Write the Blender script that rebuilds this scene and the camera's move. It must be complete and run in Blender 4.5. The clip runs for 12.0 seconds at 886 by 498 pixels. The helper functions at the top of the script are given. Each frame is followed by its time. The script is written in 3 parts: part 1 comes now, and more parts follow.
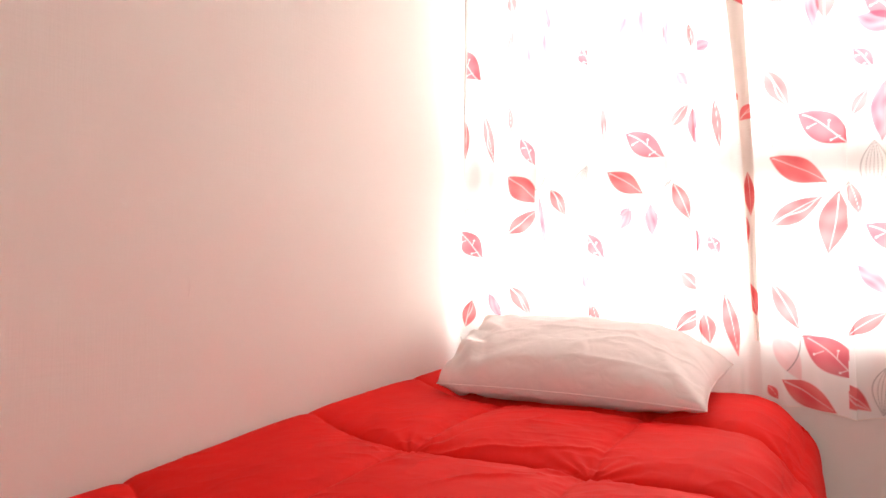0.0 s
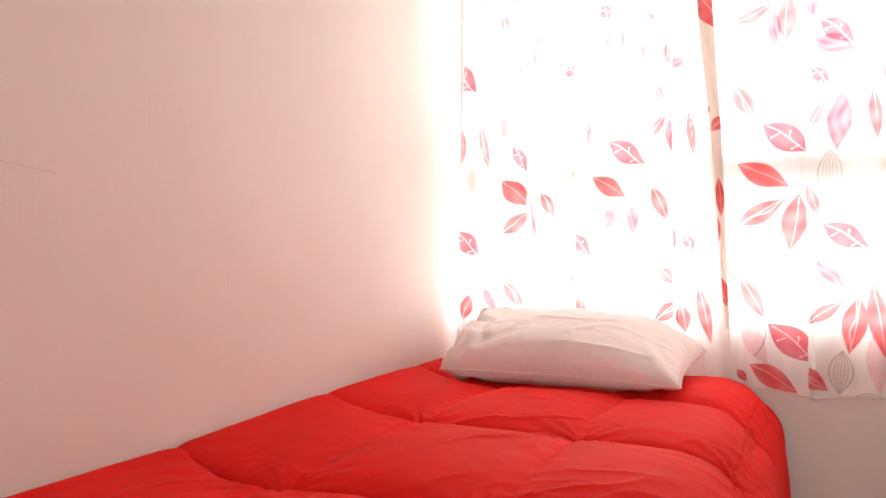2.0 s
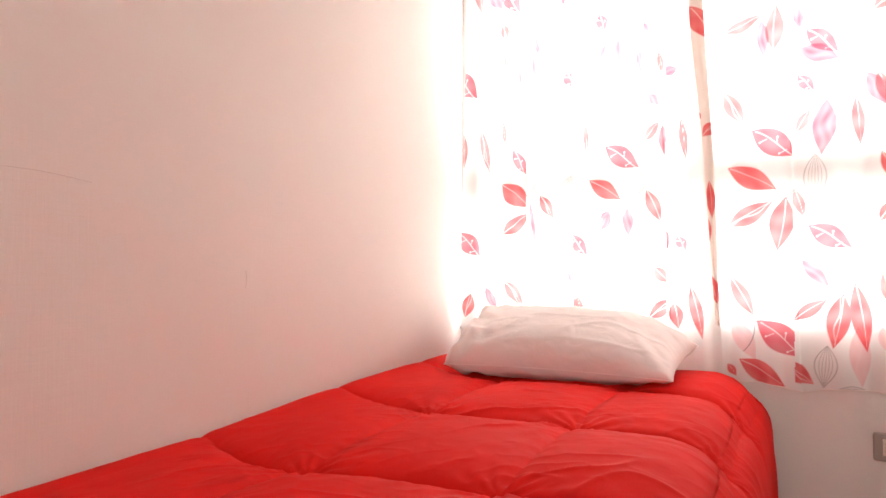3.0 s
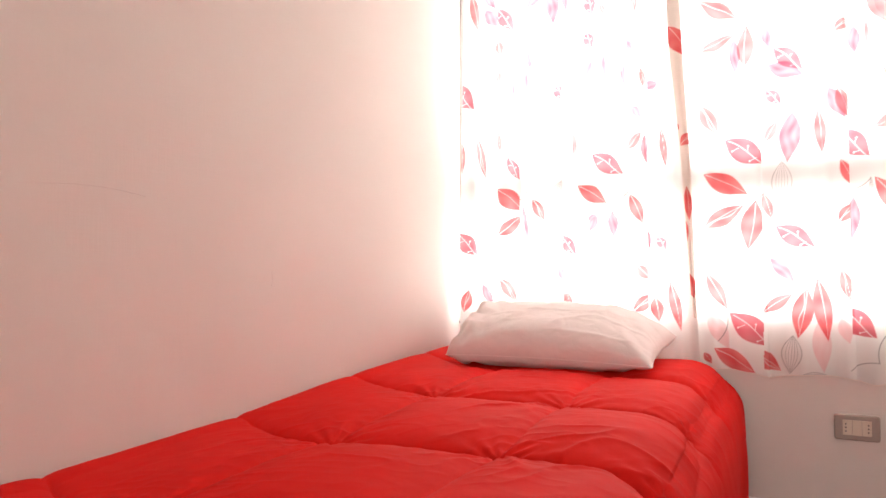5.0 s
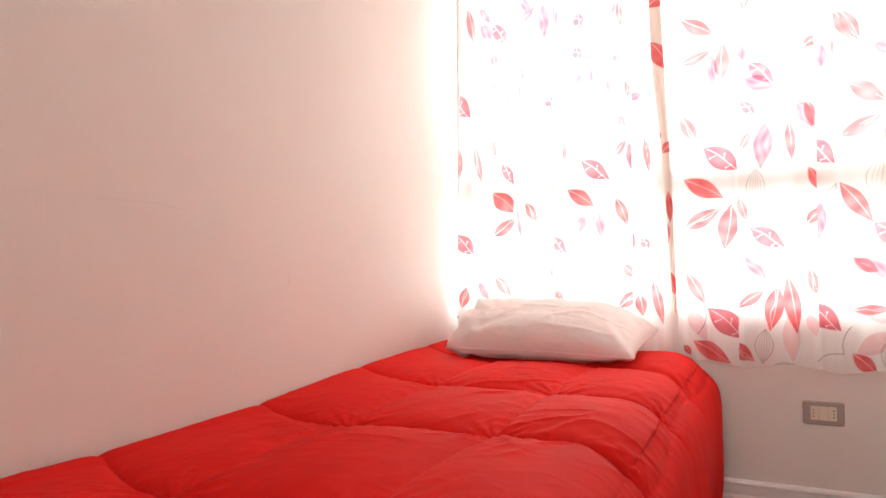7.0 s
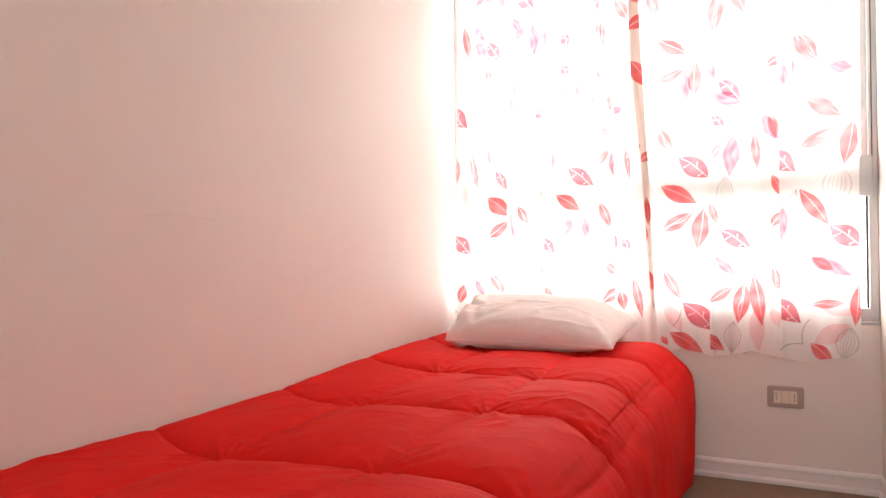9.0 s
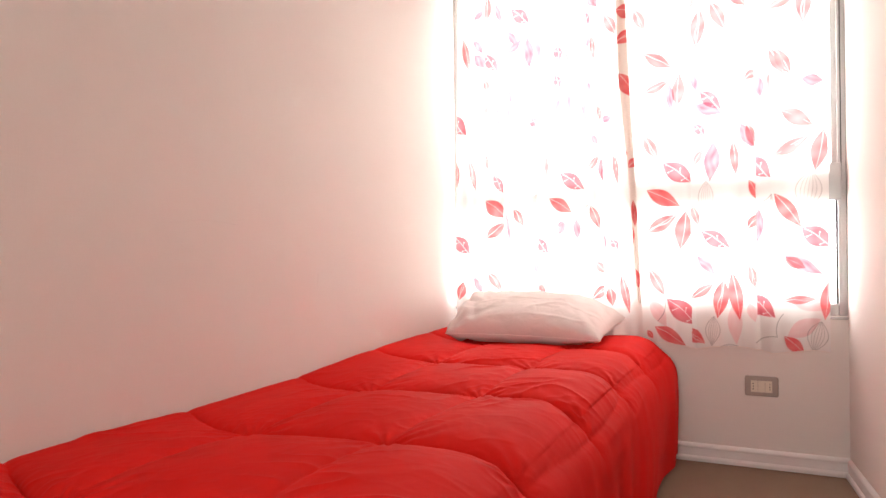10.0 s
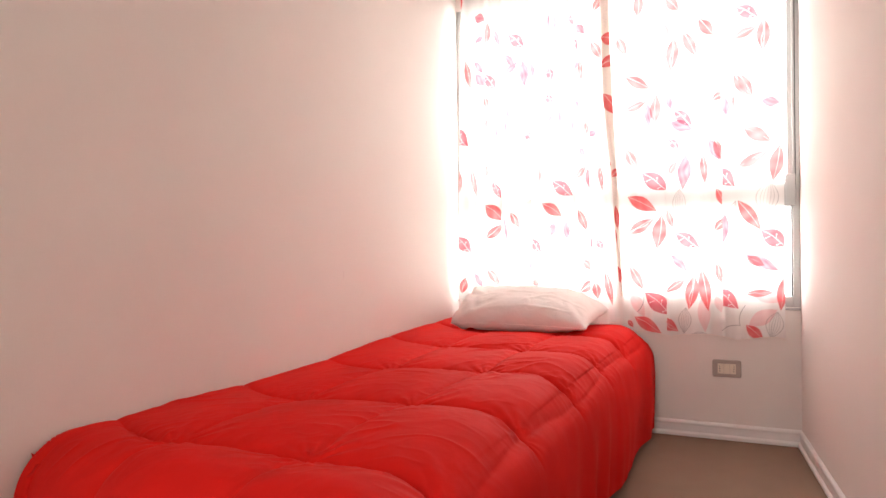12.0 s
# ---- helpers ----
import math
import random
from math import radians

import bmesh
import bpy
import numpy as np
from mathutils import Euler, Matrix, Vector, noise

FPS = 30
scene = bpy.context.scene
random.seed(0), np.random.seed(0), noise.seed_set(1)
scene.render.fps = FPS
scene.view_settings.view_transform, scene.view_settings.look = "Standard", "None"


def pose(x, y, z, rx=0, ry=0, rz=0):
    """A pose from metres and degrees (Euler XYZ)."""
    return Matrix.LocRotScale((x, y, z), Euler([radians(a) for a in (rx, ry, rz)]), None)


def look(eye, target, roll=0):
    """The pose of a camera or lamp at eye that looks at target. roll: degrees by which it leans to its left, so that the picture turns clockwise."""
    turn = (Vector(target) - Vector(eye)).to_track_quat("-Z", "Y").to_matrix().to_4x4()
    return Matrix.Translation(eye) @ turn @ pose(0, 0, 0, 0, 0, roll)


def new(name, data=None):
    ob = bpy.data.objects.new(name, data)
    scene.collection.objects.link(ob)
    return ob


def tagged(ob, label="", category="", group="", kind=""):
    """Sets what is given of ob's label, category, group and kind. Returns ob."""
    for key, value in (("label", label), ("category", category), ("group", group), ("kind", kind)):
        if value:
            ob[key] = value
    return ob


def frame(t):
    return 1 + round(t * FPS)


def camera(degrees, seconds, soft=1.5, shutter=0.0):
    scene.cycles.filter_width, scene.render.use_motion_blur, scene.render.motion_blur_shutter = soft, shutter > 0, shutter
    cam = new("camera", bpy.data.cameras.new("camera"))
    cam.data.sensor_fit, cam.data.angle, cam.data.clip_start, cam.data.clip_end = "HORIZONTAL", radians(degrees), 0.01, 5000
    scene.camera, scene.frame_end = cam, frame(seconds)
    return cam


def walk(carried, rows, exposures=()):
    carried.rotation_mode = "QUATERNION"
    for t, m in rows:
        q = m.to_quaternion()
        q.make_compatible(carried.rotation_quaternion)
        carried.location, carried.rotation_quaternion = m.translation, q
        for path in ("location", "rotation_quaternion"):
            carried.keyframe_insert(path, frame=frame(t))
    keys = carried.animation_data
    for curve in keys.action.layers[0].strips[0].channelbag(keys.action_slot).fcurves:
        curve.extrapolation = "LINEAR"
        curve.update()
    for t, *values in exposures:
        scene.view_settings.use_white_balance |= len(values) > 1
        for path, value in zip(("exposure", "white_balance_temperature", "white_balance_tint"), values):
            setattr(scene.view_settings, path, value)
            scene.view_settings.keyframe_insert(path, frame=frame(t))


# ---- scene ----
# The camera backs away from the window, across a narrow bedroom.
cam = camera(65.24, 12.0)
PATH = [
    (0.0, -0.632, -1.977, 0.816, 1.52, -0.43, 27.81),
    (0.5, -0.624, -2.016, 0.805, 1.84, -0.43, 27.44),
    (1.0, -0.618, -2.054, 0.797, 1.99, -0.40, 27.02),
    (1.5, -0.606, -2.103, 0.793, 1.98, -0.38, 26.80),
    (2.0, -0.590, -2.155, 0.798, 1.75, -0.29, 26.58),
    (2.5, -0.581, -2.201, 0.800, 1.67, -0.21, 26.40),
    (3.0, -0.565, -2.243, 0.803, 1.60, -0.14, 26.40),
    (3.5, -0.552, -2.292, 0.800, 1.66, -0.07, 26.17),
    (5.5, -0.491, -2.460, 0.813, 1.24, 0.24, 25.72),
    (6.0, -0.478, -2.495, 0.815, 1.19, 0.28, 25.60),
    (6.5, -0.460, -2.539, 0.823, 1.01, 0.36, 25.52),
    (8.5, -0.361, -2.739, 0.852, 0.37, 0.59, 25.55),
    (9.0, -0.330, -2.804, 0.858, 0.26, 0.67, 25.53),
    (9.5, -0.296, -2.874, 0.864, 0.15, 0.74, 25.54),
    (10.0, -0.243, -2.977, 0.871, -0.01, 0.73, 25.65),
    (10.5, -0.203, -3.054, 0.879, -0.20, 0.81, 25.97),
    (11.0, -0.156, -3.159, 0.887, -0.34, 0.81, 26.04),
    (11.5, -0.134, -3.244, 0.893, -0.44, 0.78, 25.81),
    (12.0, -0.129, -3.341, 0.897, -0.50, 0.73, 25.11),
]
walk(cam, [(t, pose(x, y, z, 90 + pitch, roll, yaw)) for t, x, y, z, pitch, roll, yaw in PATH],
     exposures=[(0.0, 0.0, 6500, 10), (12.0, 0.0, 6500, 10)])

# ---- world and light ----
world = bpy.data.worlds.new("daylight")
scene.world = world
world.use_nodes = True
wn = world.node_tree.nodes
sky = wn.new("ShaderNodeTexSky")
sky.sky_type, sky.sun_disc = "NISHITA", False
sky.sun_elevation, sky.sun_rotation = radians(53), radians(153)
wn["Background"].inputs["Strength"].default_value = 0.12
world.node_tree.links.new(sky.outputs[0], wn["Background"].inputs["Color"])

sun = new("sun", bpy.data.lights.new("sun", "SUN"))
sun.data.energy, sun.data.angle, sun.data.color = 1.2, radians(12), (1.0, 0.95, 0.88)
sun.matrix_world = look((2, -4, 6), (0, 0, 0))

# the bright sky in front of the window
skylight = new("window_daylight", bpy.data.lights.new("window_daylight", "AREA"))
skylight.data.shape, skylight.data.size, skylight.data.size_y = "RECTANGLE", 2.70, 2.10
skylight.data.energy, skylight.data.color = 216.0, (1.0, 0.985, 0.97)
skylight.matrix_world = look((-0.98, 0.45, 1.36), (-0.98, -1.0, 1.30))

# added fill lamp behind the camera, shining in through an opening made for it
fill_lamp = new("unseen_fill", bpy.data.lights.new("unseen_fill", "AREA"))
fill_lamp.data.shape, fill_lamp.data.size, fill_lamp.data.size_y = "RECTANGLE", 0.84, 1.5
fill_lamp.data.energy, fill_lamp.data.color = 30.0, (1.0, 0.91, 0.86)
fill_lamp.matrix_world = look((-0.51, -4.90, 1.50), (-0.51, 0, 1.50))

ROOM_L, ROOM_R, ROOM_BACK, ROOM_H = -1.605, 0.0, -3.95, 2.40
SPLAY = 6.5  # degrees by which the side wall is turned to fit the camera's view
SILL, HEAD, RAIL = 0.60, 2.11, 1.075


# ---- materials ----
def mat(name, colour, rough=0.6, metal=0.0, var=0.06, scale=6.0, fine=180.0, bump=0.15, fine_var=0.03, spec=0.5):
    """A surface with slow and fine colour variation and a fine relief."""
    m = bpy.data.materials.new(name)
    m.use_nodes = True
    n, l = m.node_tree.nodes, m.node_tree.links
    b = n["Principled BSDF"]
    b.inputs["Roughness"].default_value, b.inputs["Metallic"].default_value = rough, metal
    b.inputs["Specular IOR Level"].default_value = spec
    tc = n.new("ShaderNodeTexCoord")
    big, small = n.new("ShaderNodeTexNoise"), n.new("ShaderNodeTexNoise")
    big.inputs["Scale"].default_value, big.inputs["Detail"].default_value = scale, 4
    small.inputs["Scale"].default_value, small.inputs["Detail"].default_value = fine, 3
    for t in (big, small):
        l.new(tc.outputs["Object"], t.inputs["Vector"])
    add = n.new("ShaderNodeMath")
    add.operation = "MULTIPLY_ADD"
    l.new(big.outputs[0], add.inputs[0])
    add.inputs[1].default_value = var * 2
    sm = n.new("ShaderNodeMath")
    sm.operation = "MULTIPLY_ADD"
    l.new(small.outputs[0], sm.inputs[0])
    sm.inputs[1].default_value, sm.inputs[2].default_value = fine_var * 2, 1 - var - fine_var
    l.new(sm.outputs[0], add.inputs[2])
    mix = n.new("ShaderNodeVectorMath")
    mix.operation = "SCALE"
    mix.inputs[0].default_value = colour
    l.new(add.outputs[0], mix.inputs["Scale"])
    l.new(mix.outputs[0], b.inputs["Base Color"])
    bp = n.new("ShaderNodeBump")
    bp.inputs["Strength"].default_value, bp.inputs["Distance"].default_value = bump, 0.002
    l.new(small.outputs[0], bp.inputs["Height"])
    l.new(bp.outputs[0], b.inputs["Normal"])
    return m


def wallpaper(name, colour):
    """Painted wall lining with a fine linen weave."""
    m = mat(name, colour, rough=0.75, var=0.03, scale=2.2, fine=320, bump=0.08, fine_var=0.015, spec=0.25)
    n, l = m.node_tree.nodes, m.node_tree.links
    tc = next(k for k in n if k.type == "TEX_COORD")
    bp = next(k for k in n if k.type == "BUMP")
    total = None
    for axis, s in (((1, 0, 0), 260), ((0, 1, 0), 260), ((0, 0, 1), 190)):
        mp = n.new("ShaderNodeMapping")
        mp.inputs["Scale"].default_value = [s if a else 14 for a in axis]
        t = n.new("ShaderNodeTexNoise")
        t.inputs["Scale"].default_value, t.inputs["Detail"].default_value = 1.0, 2
        l.new(tc.outputs["Object"], mp.inputs["Vector"])
        l.new(mp.outputs[0], t.inputs["Vector"])
        if total is None:
            total = t.outputs[0]
        else:
            ad = n.new("ShaderNodeMath")
            l.new(total, ad.inputs[0])
            l.new(t.outputs[0], ad.inputs[1])
            total = ad.outputs[0]
    l.new(total, bp.inputs["Height"])
    bp.inputs["Strength"].default_value, bp.inputs["Distance"].default_value = 0.25, 0.001
    return m


def fabric_print(name="printed_voile", cloth=(0.86, 0.83, 0.80, 1), glow=0.16, open_weave=0.08):
    """Thin curtain voile with printed leaves: the mesh carries how much of each ink lies at a place."""
    m = bpy.data.materials.new(name)
    m.use_nodes = True
    n, l = m.node_tree.nodes, m.node_tree.links
    n.remove(n["Principled BSDF"])
    col = None
    base = n.new("ShaderNodeRGB")
    base.outputs[0].default_value = cloth
    col = base.outputs[0]
    for ink, c in (("pale", (0.78, 0.105, 0.150, 1)), ("red", (0.75, 0.062, 0.070, 1)), ("dark", (0.62, 0.055, 0.090, 1)), ("line", (0.05, 0.032, 0.030, 1))):
        at = n.new("ShaderNodeAttribute")
        at.attribute_name = ink
        mx = n.new("ShaderNodeMix")
        mx.data_type = "RGBA"
        l.new(at.outputs["Fac"], mx.inputs[0])
        l.new(col, mx.inputs[6])
        mx.inputs[7].default_value = c
        col = mx.outputs[2]
    tc = n.new("ShaderNodeTexCoord")
    mp = n.new("ShaderNodeMapping")
    mp.inputs["Scale"].default_value = (900, 900, 160)
    weave = n.new("ShaderNodeTexNoise")
    weave.inputs["Scale"].default_value = 1.0
    l.new(tc.outputs["Object"], mp.inputs["Vector"])
    l.new(mp.outputs[0], weave.inputs["Vector"])
    bp = n.new("ShaderNodeBump")
    bp.inputs["Strength"].default_value, bp.inputs["Distance"].default_value = 0.2, 0.0006
    l.new(weave.outputs[0], bp.inputs["Height"])
    dif, tra, ms = n.new("ShaderNodeBsdfDiffuse"), n.new("ShaderNodeBsdfTranslucent"), n.new("ShaderNodeMixShader")
    for s in (dif, tra):
        l.new(col, s.inputs["Color"])
        l.new(bp.outputs[0], s.inputs["Normal"])
    ms.inputs[0].default_value = glow
    sheer, holes = n.new("ShaderNodeMixShader"), n.new("ShaderNodeBsdfTransparent")
    sheer.inputs[0].default_value = open_weave
    tint = n.new("ShaderNodeMix")
    tint.data_type = "RGBA"
    tint.inputs[0].default_value = 0.02
    l.new(col, tint.inputs[6])
    tint.inputs[7].default_value = (1, 1, 1, 1)
    l.new(tint.outputs[2], holes.inputs["Color"])
    l.new(dif.outputs[0], ms.inputs[1])
    l.new(tra.outputs[0], ms.inputs[2])
    l.new(ms.outputs[0], sheer.inputs[1])
    l.new(holes.outputs[0], sheer.inputs[2])
    l.new(sheer.outputs[0], n["Material Output"].inputs["Surface"])
    return m


def glass_material():
    m = bpy.data.materials.new("window_glass")
    m.use_nodes = True
    b = m.node_tree.nodes["Principled BSDF"]
    b.inputs["Transmission Weight"].default_value, b.inputs["Roughness"].default_value, b.inputs["IOR"].default_value = 1.0, 0.0, 1.1
    return m


def creased(m, scale, strength, distance):
    """Adds soft creases to a cloth, on top of its weave."""
    n, l = m.node_tree.nodes, m.node_tree.links
    tc = next(k for k in n if k.type == "TEX_COORD")
    weave = next(k for k in n if k.type == "BUMP")
    t = n.new("ShaderNodeTexNoise")
    t.inputs["Scale"].default_value, t.inputs["Detail"].default_value, t.inputs["Distortion"].default_value = scale, 2, 0.5
    l.new(tc.outputs["Object"], t.inputs["Vector"])
    b = n.new("ShaderNodeBump")
    b.inputs["Strength"].default_value, b.inputs["Distance"].default_value = strength, distance
    l.new(t.outputs[0], b.inputs["Height"])
    l.new(weave.outputs[0], b.inputs["Normal"])
    l.new(b.outputs[0], n["Principled BSDF"].inputs["Normal"])
    return m


WALL = wallpaper("wall_paint", (0.79, 0.732, 0.680))
WHITE = mat("white_ceiling_paint", (0.80, 0.78, 0.76), rough=0.8, var=0.02)
CARPET = mat("brown_carpet", (0.29, 0.200, 0.142), rough=0.95, var=0.12, scale=5, fine=420, bump=0.9, fine_var=0.22, spec=0.1)
TRIM = mat("white_gloss_trim", (0.80, 0.77, 0.74), rough=0.35, var=0.02, bump=0.03)
ALU = mat("satin_aluminium", (0.40, 0.40, 0.385), rough=0.42, metal=0.55, var=0.04, scale=12, bump=0.03)
GASKET = mat("black_gasket", (0.03, 0.03, 0.035), rough=0.7)
GLASS = glass_material()
QUILT = mat("red_microfibre", (0.70, 0.016, 0.012), rough=0.66, var=0.08, scale=9, fine=420, bump=0.06, fine_var=0.06, spec=0.05)
THREAD = mat("red_thread", (0.56, 0.016, 0.013), rough=0.8)
LINEN = mat("white_pillowcase", (0.81, 0.735, 0.70), rough=0.8, var=0.025, scale=10, fine=600, bump=0.15, fine_var=0.02, spec=0.2)
creased(QUILT, 30, 0.10, 0.008)
creased(LINEN, 17, 0.45, 0.012)
TICKING = mat("mattress_ticking", (0.75, 0.73, 0.70), rough=0.85)
PLATE = mat("taupe_metal_plate", (0.40, 0.33, 0.28), rough=0.4, metal=0.2, var=0.05, scale=30, bump=0.03)
CREAM = mat("cream_plastic", (0.74, 0.66, 0.54), rough=0.4, var=0.02, bump=0.02)
HOLE_SHADE = mat("socket_hole_shade", (0.02, 0.018, 0.015), rough=0.8)
VOILE = fabric_print()
# beige in the colour stands in for light dimmed by several layers
HEMCLOTH = fabric_print("folded_voile", (0.86, 0.77, 0.70, 1), 0.17, 0.01)
SCUFF = mat("grey_scuff", (0.775, 0.705, 0.660), rough=0.8)
WOOD = mat("dark_stained_wood", (0.16, 0.09, 0.05), rough=0.5, var=0.15, scale=14)


# ---- building helpers ----
def mesh_object(name, bm, material, parent=None, label="", smooth=False):
    me = bpy.data.meshes.new(name)
    bm.normal_update()
    bm.to_mesh(me)
    bm.free()
    me.materials.append(material)
    if smooth:
        me.polygons.foreach_set("use_smooth", [True] * len(me.polygons))
    ob = new(name, me)
    if parent:
        ob.parent = parent
    if label:
        tagged(ob, label)
    return ob


def part(name, bm, material, parent, label="", smooth=False):
    return mesh_object(name, bm, material, parent, label, smooth)


def add_box(bm, lo, hi, bevel=0.0, segments=2):
    g = bmesh.ops.create_cube(bm, size=1.0)
    vs = g["verts"]
    for v in vs:
        v.co = Vector([lo[i] + (v.co[i] + 0.5) * (hi[i] - lo[i]) for i in range(3)])
    if bevel:
        edges = list({e for v in vs for e in v.link_edges})
        bmesh.ops.bevel(bm, geom=edges, offset=bevel, segments=segments, affect="EDGES", profile=0.5)
    return bm


def box(lo, hi, bevel=0.0, segments=2):
    return add_box(bmesh.new(), lo, hi, bevel, segments)


def structure(name, bm, material, label="", category=""):
    return tagged(mesh_object(name, bm, material), label, category, kind="structure")


# ---- the room ----
def splayed(bm):
    """A slab whose far corners follow the side wall, which is turned to fit the camera's view."""
    for v in bm.verts:
        if v.co.x > ROOM_R:
            v.co.x = ROOM_R + 0.12 + math.tan(radians(SPLAY)) * max(-v.co.y, 0)
    return bm


structure("floor", splayed(box((ROOM_L - 0.12, ROOM_BACK - 0.12, -0.12), (ROOM_R + 0.62, 0.15, 0.0))), CARPET, "brown short-pile carpet floor of a narrow bedroom", "floor")
structure("ceiling", splayed(box((ROOM_L - 0.12, ROOM_BACK - 0.12, ROOM_H), (ROOM_R + 0.62, 0.15, ROOM_H + 0.12))), WHITE, "plain white painted bedroom ceiling", "ceiling")
structure("wall_west", box((ROOM_L - 0.12, ROOM_BACK, 0.0), (ROOM_L, 0.15, ROOM_H)), WALL, "cream pinkish painted wall with a faint linen texture", "wall")
wall_east = structure("wall_east", box((0, -4.05, 0.0), (0.12, 0.0, ROOM_H)), WALL, "cream pinkish painted wall beside the window", "wall")
wall_east.matrix_world = pose(ROOM_R, 0, 0, 0, 0, SPLAY)
# unseen back wall; its opening is added to let the fill lamp in
south = bmesh.new()
add_box(south, (ROOM_L - 0.12, ROOM_BACK - 0.12, 0.0), (-0.94, ROOM_BACK, ROOM_H))
add_box(south, (-0.08, ROOM_BACK - 0.12, 0.0), (ROOM_R + 0.62, ROOM_BACK, ROOM_H))
add_box(south, (-0.94, ROOM_BACK - 0.12, 2.05), (-0.08, ROOM_BACK, ROOM_H))
structure("wall_south", south, WALL, "plain cream unseen wall with an opening added for the fill lamp", "wall")
# unseen recess added behind the opening to house the fill lamp
fill_recess = bmesh.new()
add_box(fill_recess, (-1.06, -4.90, 0.0), (-0.94, ROOM_BACK - 0.12, ROOM_H))
add_box(fill_recess, (-0.08, -4.90, 0.0), (0.04, ROOM_BACK - 0.12, ROOM_H))
structure("wall_fill_recess", fill_recess, WALL, "unseen plain cream walls added around the fill lamp", "wall")
structure("floor_fill_recess", box((-1.06, -4.90, -0.12), (0.04, ROOM_BACK - 0.12, 0.0)), CARPET, "unseen brown carpet added below the fill lamp", "floor")
structure("ceiling_fill_recess", box((-1.06, -4.90, ROOM_H), (0.04, ROOM_BACK - 0.12, ROOM_H + 0.12)), WHITE, "unseen plain white ceiling added above the fill lamp", "ceiling")
north = bmesh.new()
add_box(north, (ROOM_L, 0.0, 0.0), (ROOM_R, 0.15, SILL))
add_box(north, (ROOM_L, 0.0, HEAD), (ROOM_R, 0.15, ROOM_H))
add_box(north, (ROOM_R, 0.0, 0.0), (ROOM_R + 0.12, 0.15, ROOM_H))
structure("wall_north", north, WALL, "cream wall below and above a wide window", "wall")
structure("ground", box((-400, -400, -6.2), (400, 800, -6.0)), CARPET, "distant ground outside the window", "ground")


def skirting(length):
    """A moulded skirting board along +x, its face towards -y."""
    prof = [(0, 0), (-0.0165, 0), (-0.0175, 0.004), (-0.0175, 0.013), (-0.013, 0.019), (-0.010, 0.021), (-0.010, 0.052),
            (-0.0125, 0.055), (-0.0125, 0.060), (-0.0095, 0.065), (-0.005, 0.069), (0, 0.071)]
    bm = bmesh.new()
    rings = [[bm.verts.new((x, y, z)) for y, z in prof] for x in (0, length)]
    for i in range(len(prof) - 1):
        bm.faces.new((rings[0][i], rings[0][i + 1], rings[1][i + 1], rings[1][i]))
    bm.faces.new(rings[0][::-1])
    bm.faces.new(rings[1])
    bmesh.ops.recalc_face_normals(bm, faces=bm.faces)
    return bm


b1 = structure("baseboard", skirting(1.605), TRIM, "white moulded skirting board under the window", "baseboard")
b1.location = (ROOM_L, 0, 0)
b2 = structure("baseboard", skirting(3.93), TRIM, "white moulded skirting board along the side wall", "baseboard")
b2.matrix_world = pose(0.001, -0.0190, 0, 0, 0, -90 + SPLAY)


# ---- the window ----
def window():
    root = tagged(new("window_1"), "wide satin aluminium sliding window with a low fixed light, daylight behind", "window", kind="structure")
    y0, y1 = 0.004, 0.070
    f = bmesh.new()
    w, w0 = 0.030, 0.022
    for lo, hi in (((ROOM_L + 0.001, y0, SILL), (ROOM_L + w0, y1, HEAD)), ((ROOM_R - w, y0, SILL), (ROOM_R - 0.001, y1, HEAD)),
                   ((ROOM_L + w0, y0, SILL), (ROOM_R - w, y1, SILL + 0.045)), ((ROOM_L + w0, y0, HEAD - 0.045), (ROOM_R - w, y1, HEAD)),
                   ((ROOM_L + w0, y0, RAIL - 0.038), (ROOM_R - w, y1, RAIL + 0.028))):
        add_box(f, lo, hi, 0.002, 1)
    part("window_frame", f, ALU, root)
    part("window_sill", box((ROOM_L, -0.012, SILL - 0.012), (ROOM_R - 0.001, 0.075, SILL - 0.001), 0.002, 1), ALU, root, "thin aluminium sill with a dark edge")
    # sashes of the sliding light
    for x0, x1, y in ((ROOM_L + w0, -0.79, 0.045), (-0.83, ROOM_R - w, 0.018)):
        s = bmesh.new()
        z0, z1, t = RAIL + 0.028, HEAD - 0.045, 0.020
        for lo, hi in (((x0, y, z0), (x0 + t, y + 0.022, z1)), ((x1 - t, y, z0), (x1, y + 0.022, z1)),
                       ((x0 + t, y, z0), (x1 - t, y + 0.022, z0 + 0.040)), ((x0 + t, y, z1 - t), (x1 - t, y + 0.022, z1))):
            add_box(s, lo, hi, 0.0015, 1)
        sash = part("sash", s, ALU, root, "sliding aluminium sash")
        g = part("pane", box((x0 + t - 0.003, y + 0.009, z0 + 0.037), (x1 - t + 0.003, y + 0.013, z1 - t + 0.003)), GLASS, sash)
        g.visible_shadow = False
    g = part("pane", box((ROOM_L + w0 - 0.003, 0.034, SILL + 0.042), (ROOM_R - w + 0.003, 0.038, RAIL - 0.035)), GLASS, root)
    g.visible_shadow = False
    part("gasket", box((ROOM_R - w - 0.006, 0.026, SILL + 0.045), (ROOM_R - w - 0.0005, 0.044, RAIL - 0.028)), GASKET, root, "black rubber glazing gasket")
    part("gasket", box((ROOM_R - w + 0.010, 0.001, RAIL + 0.03), (ROOM_R - w + 0.0135, 0.0038, HEAD - 0.05)), GASKET, root, "dark track line of the jamb")
    lk = bmesh.new()
    add_box(lk, (ROOM_R - w - 0.030, -0.012, RAIL - 0.038), (ROOM_R - w + 0.012, 0.018, RAIL + 0.100), 0.003)
    part("latch", lk, ALU, root, "aluminium sash latch block")
    return root


window()


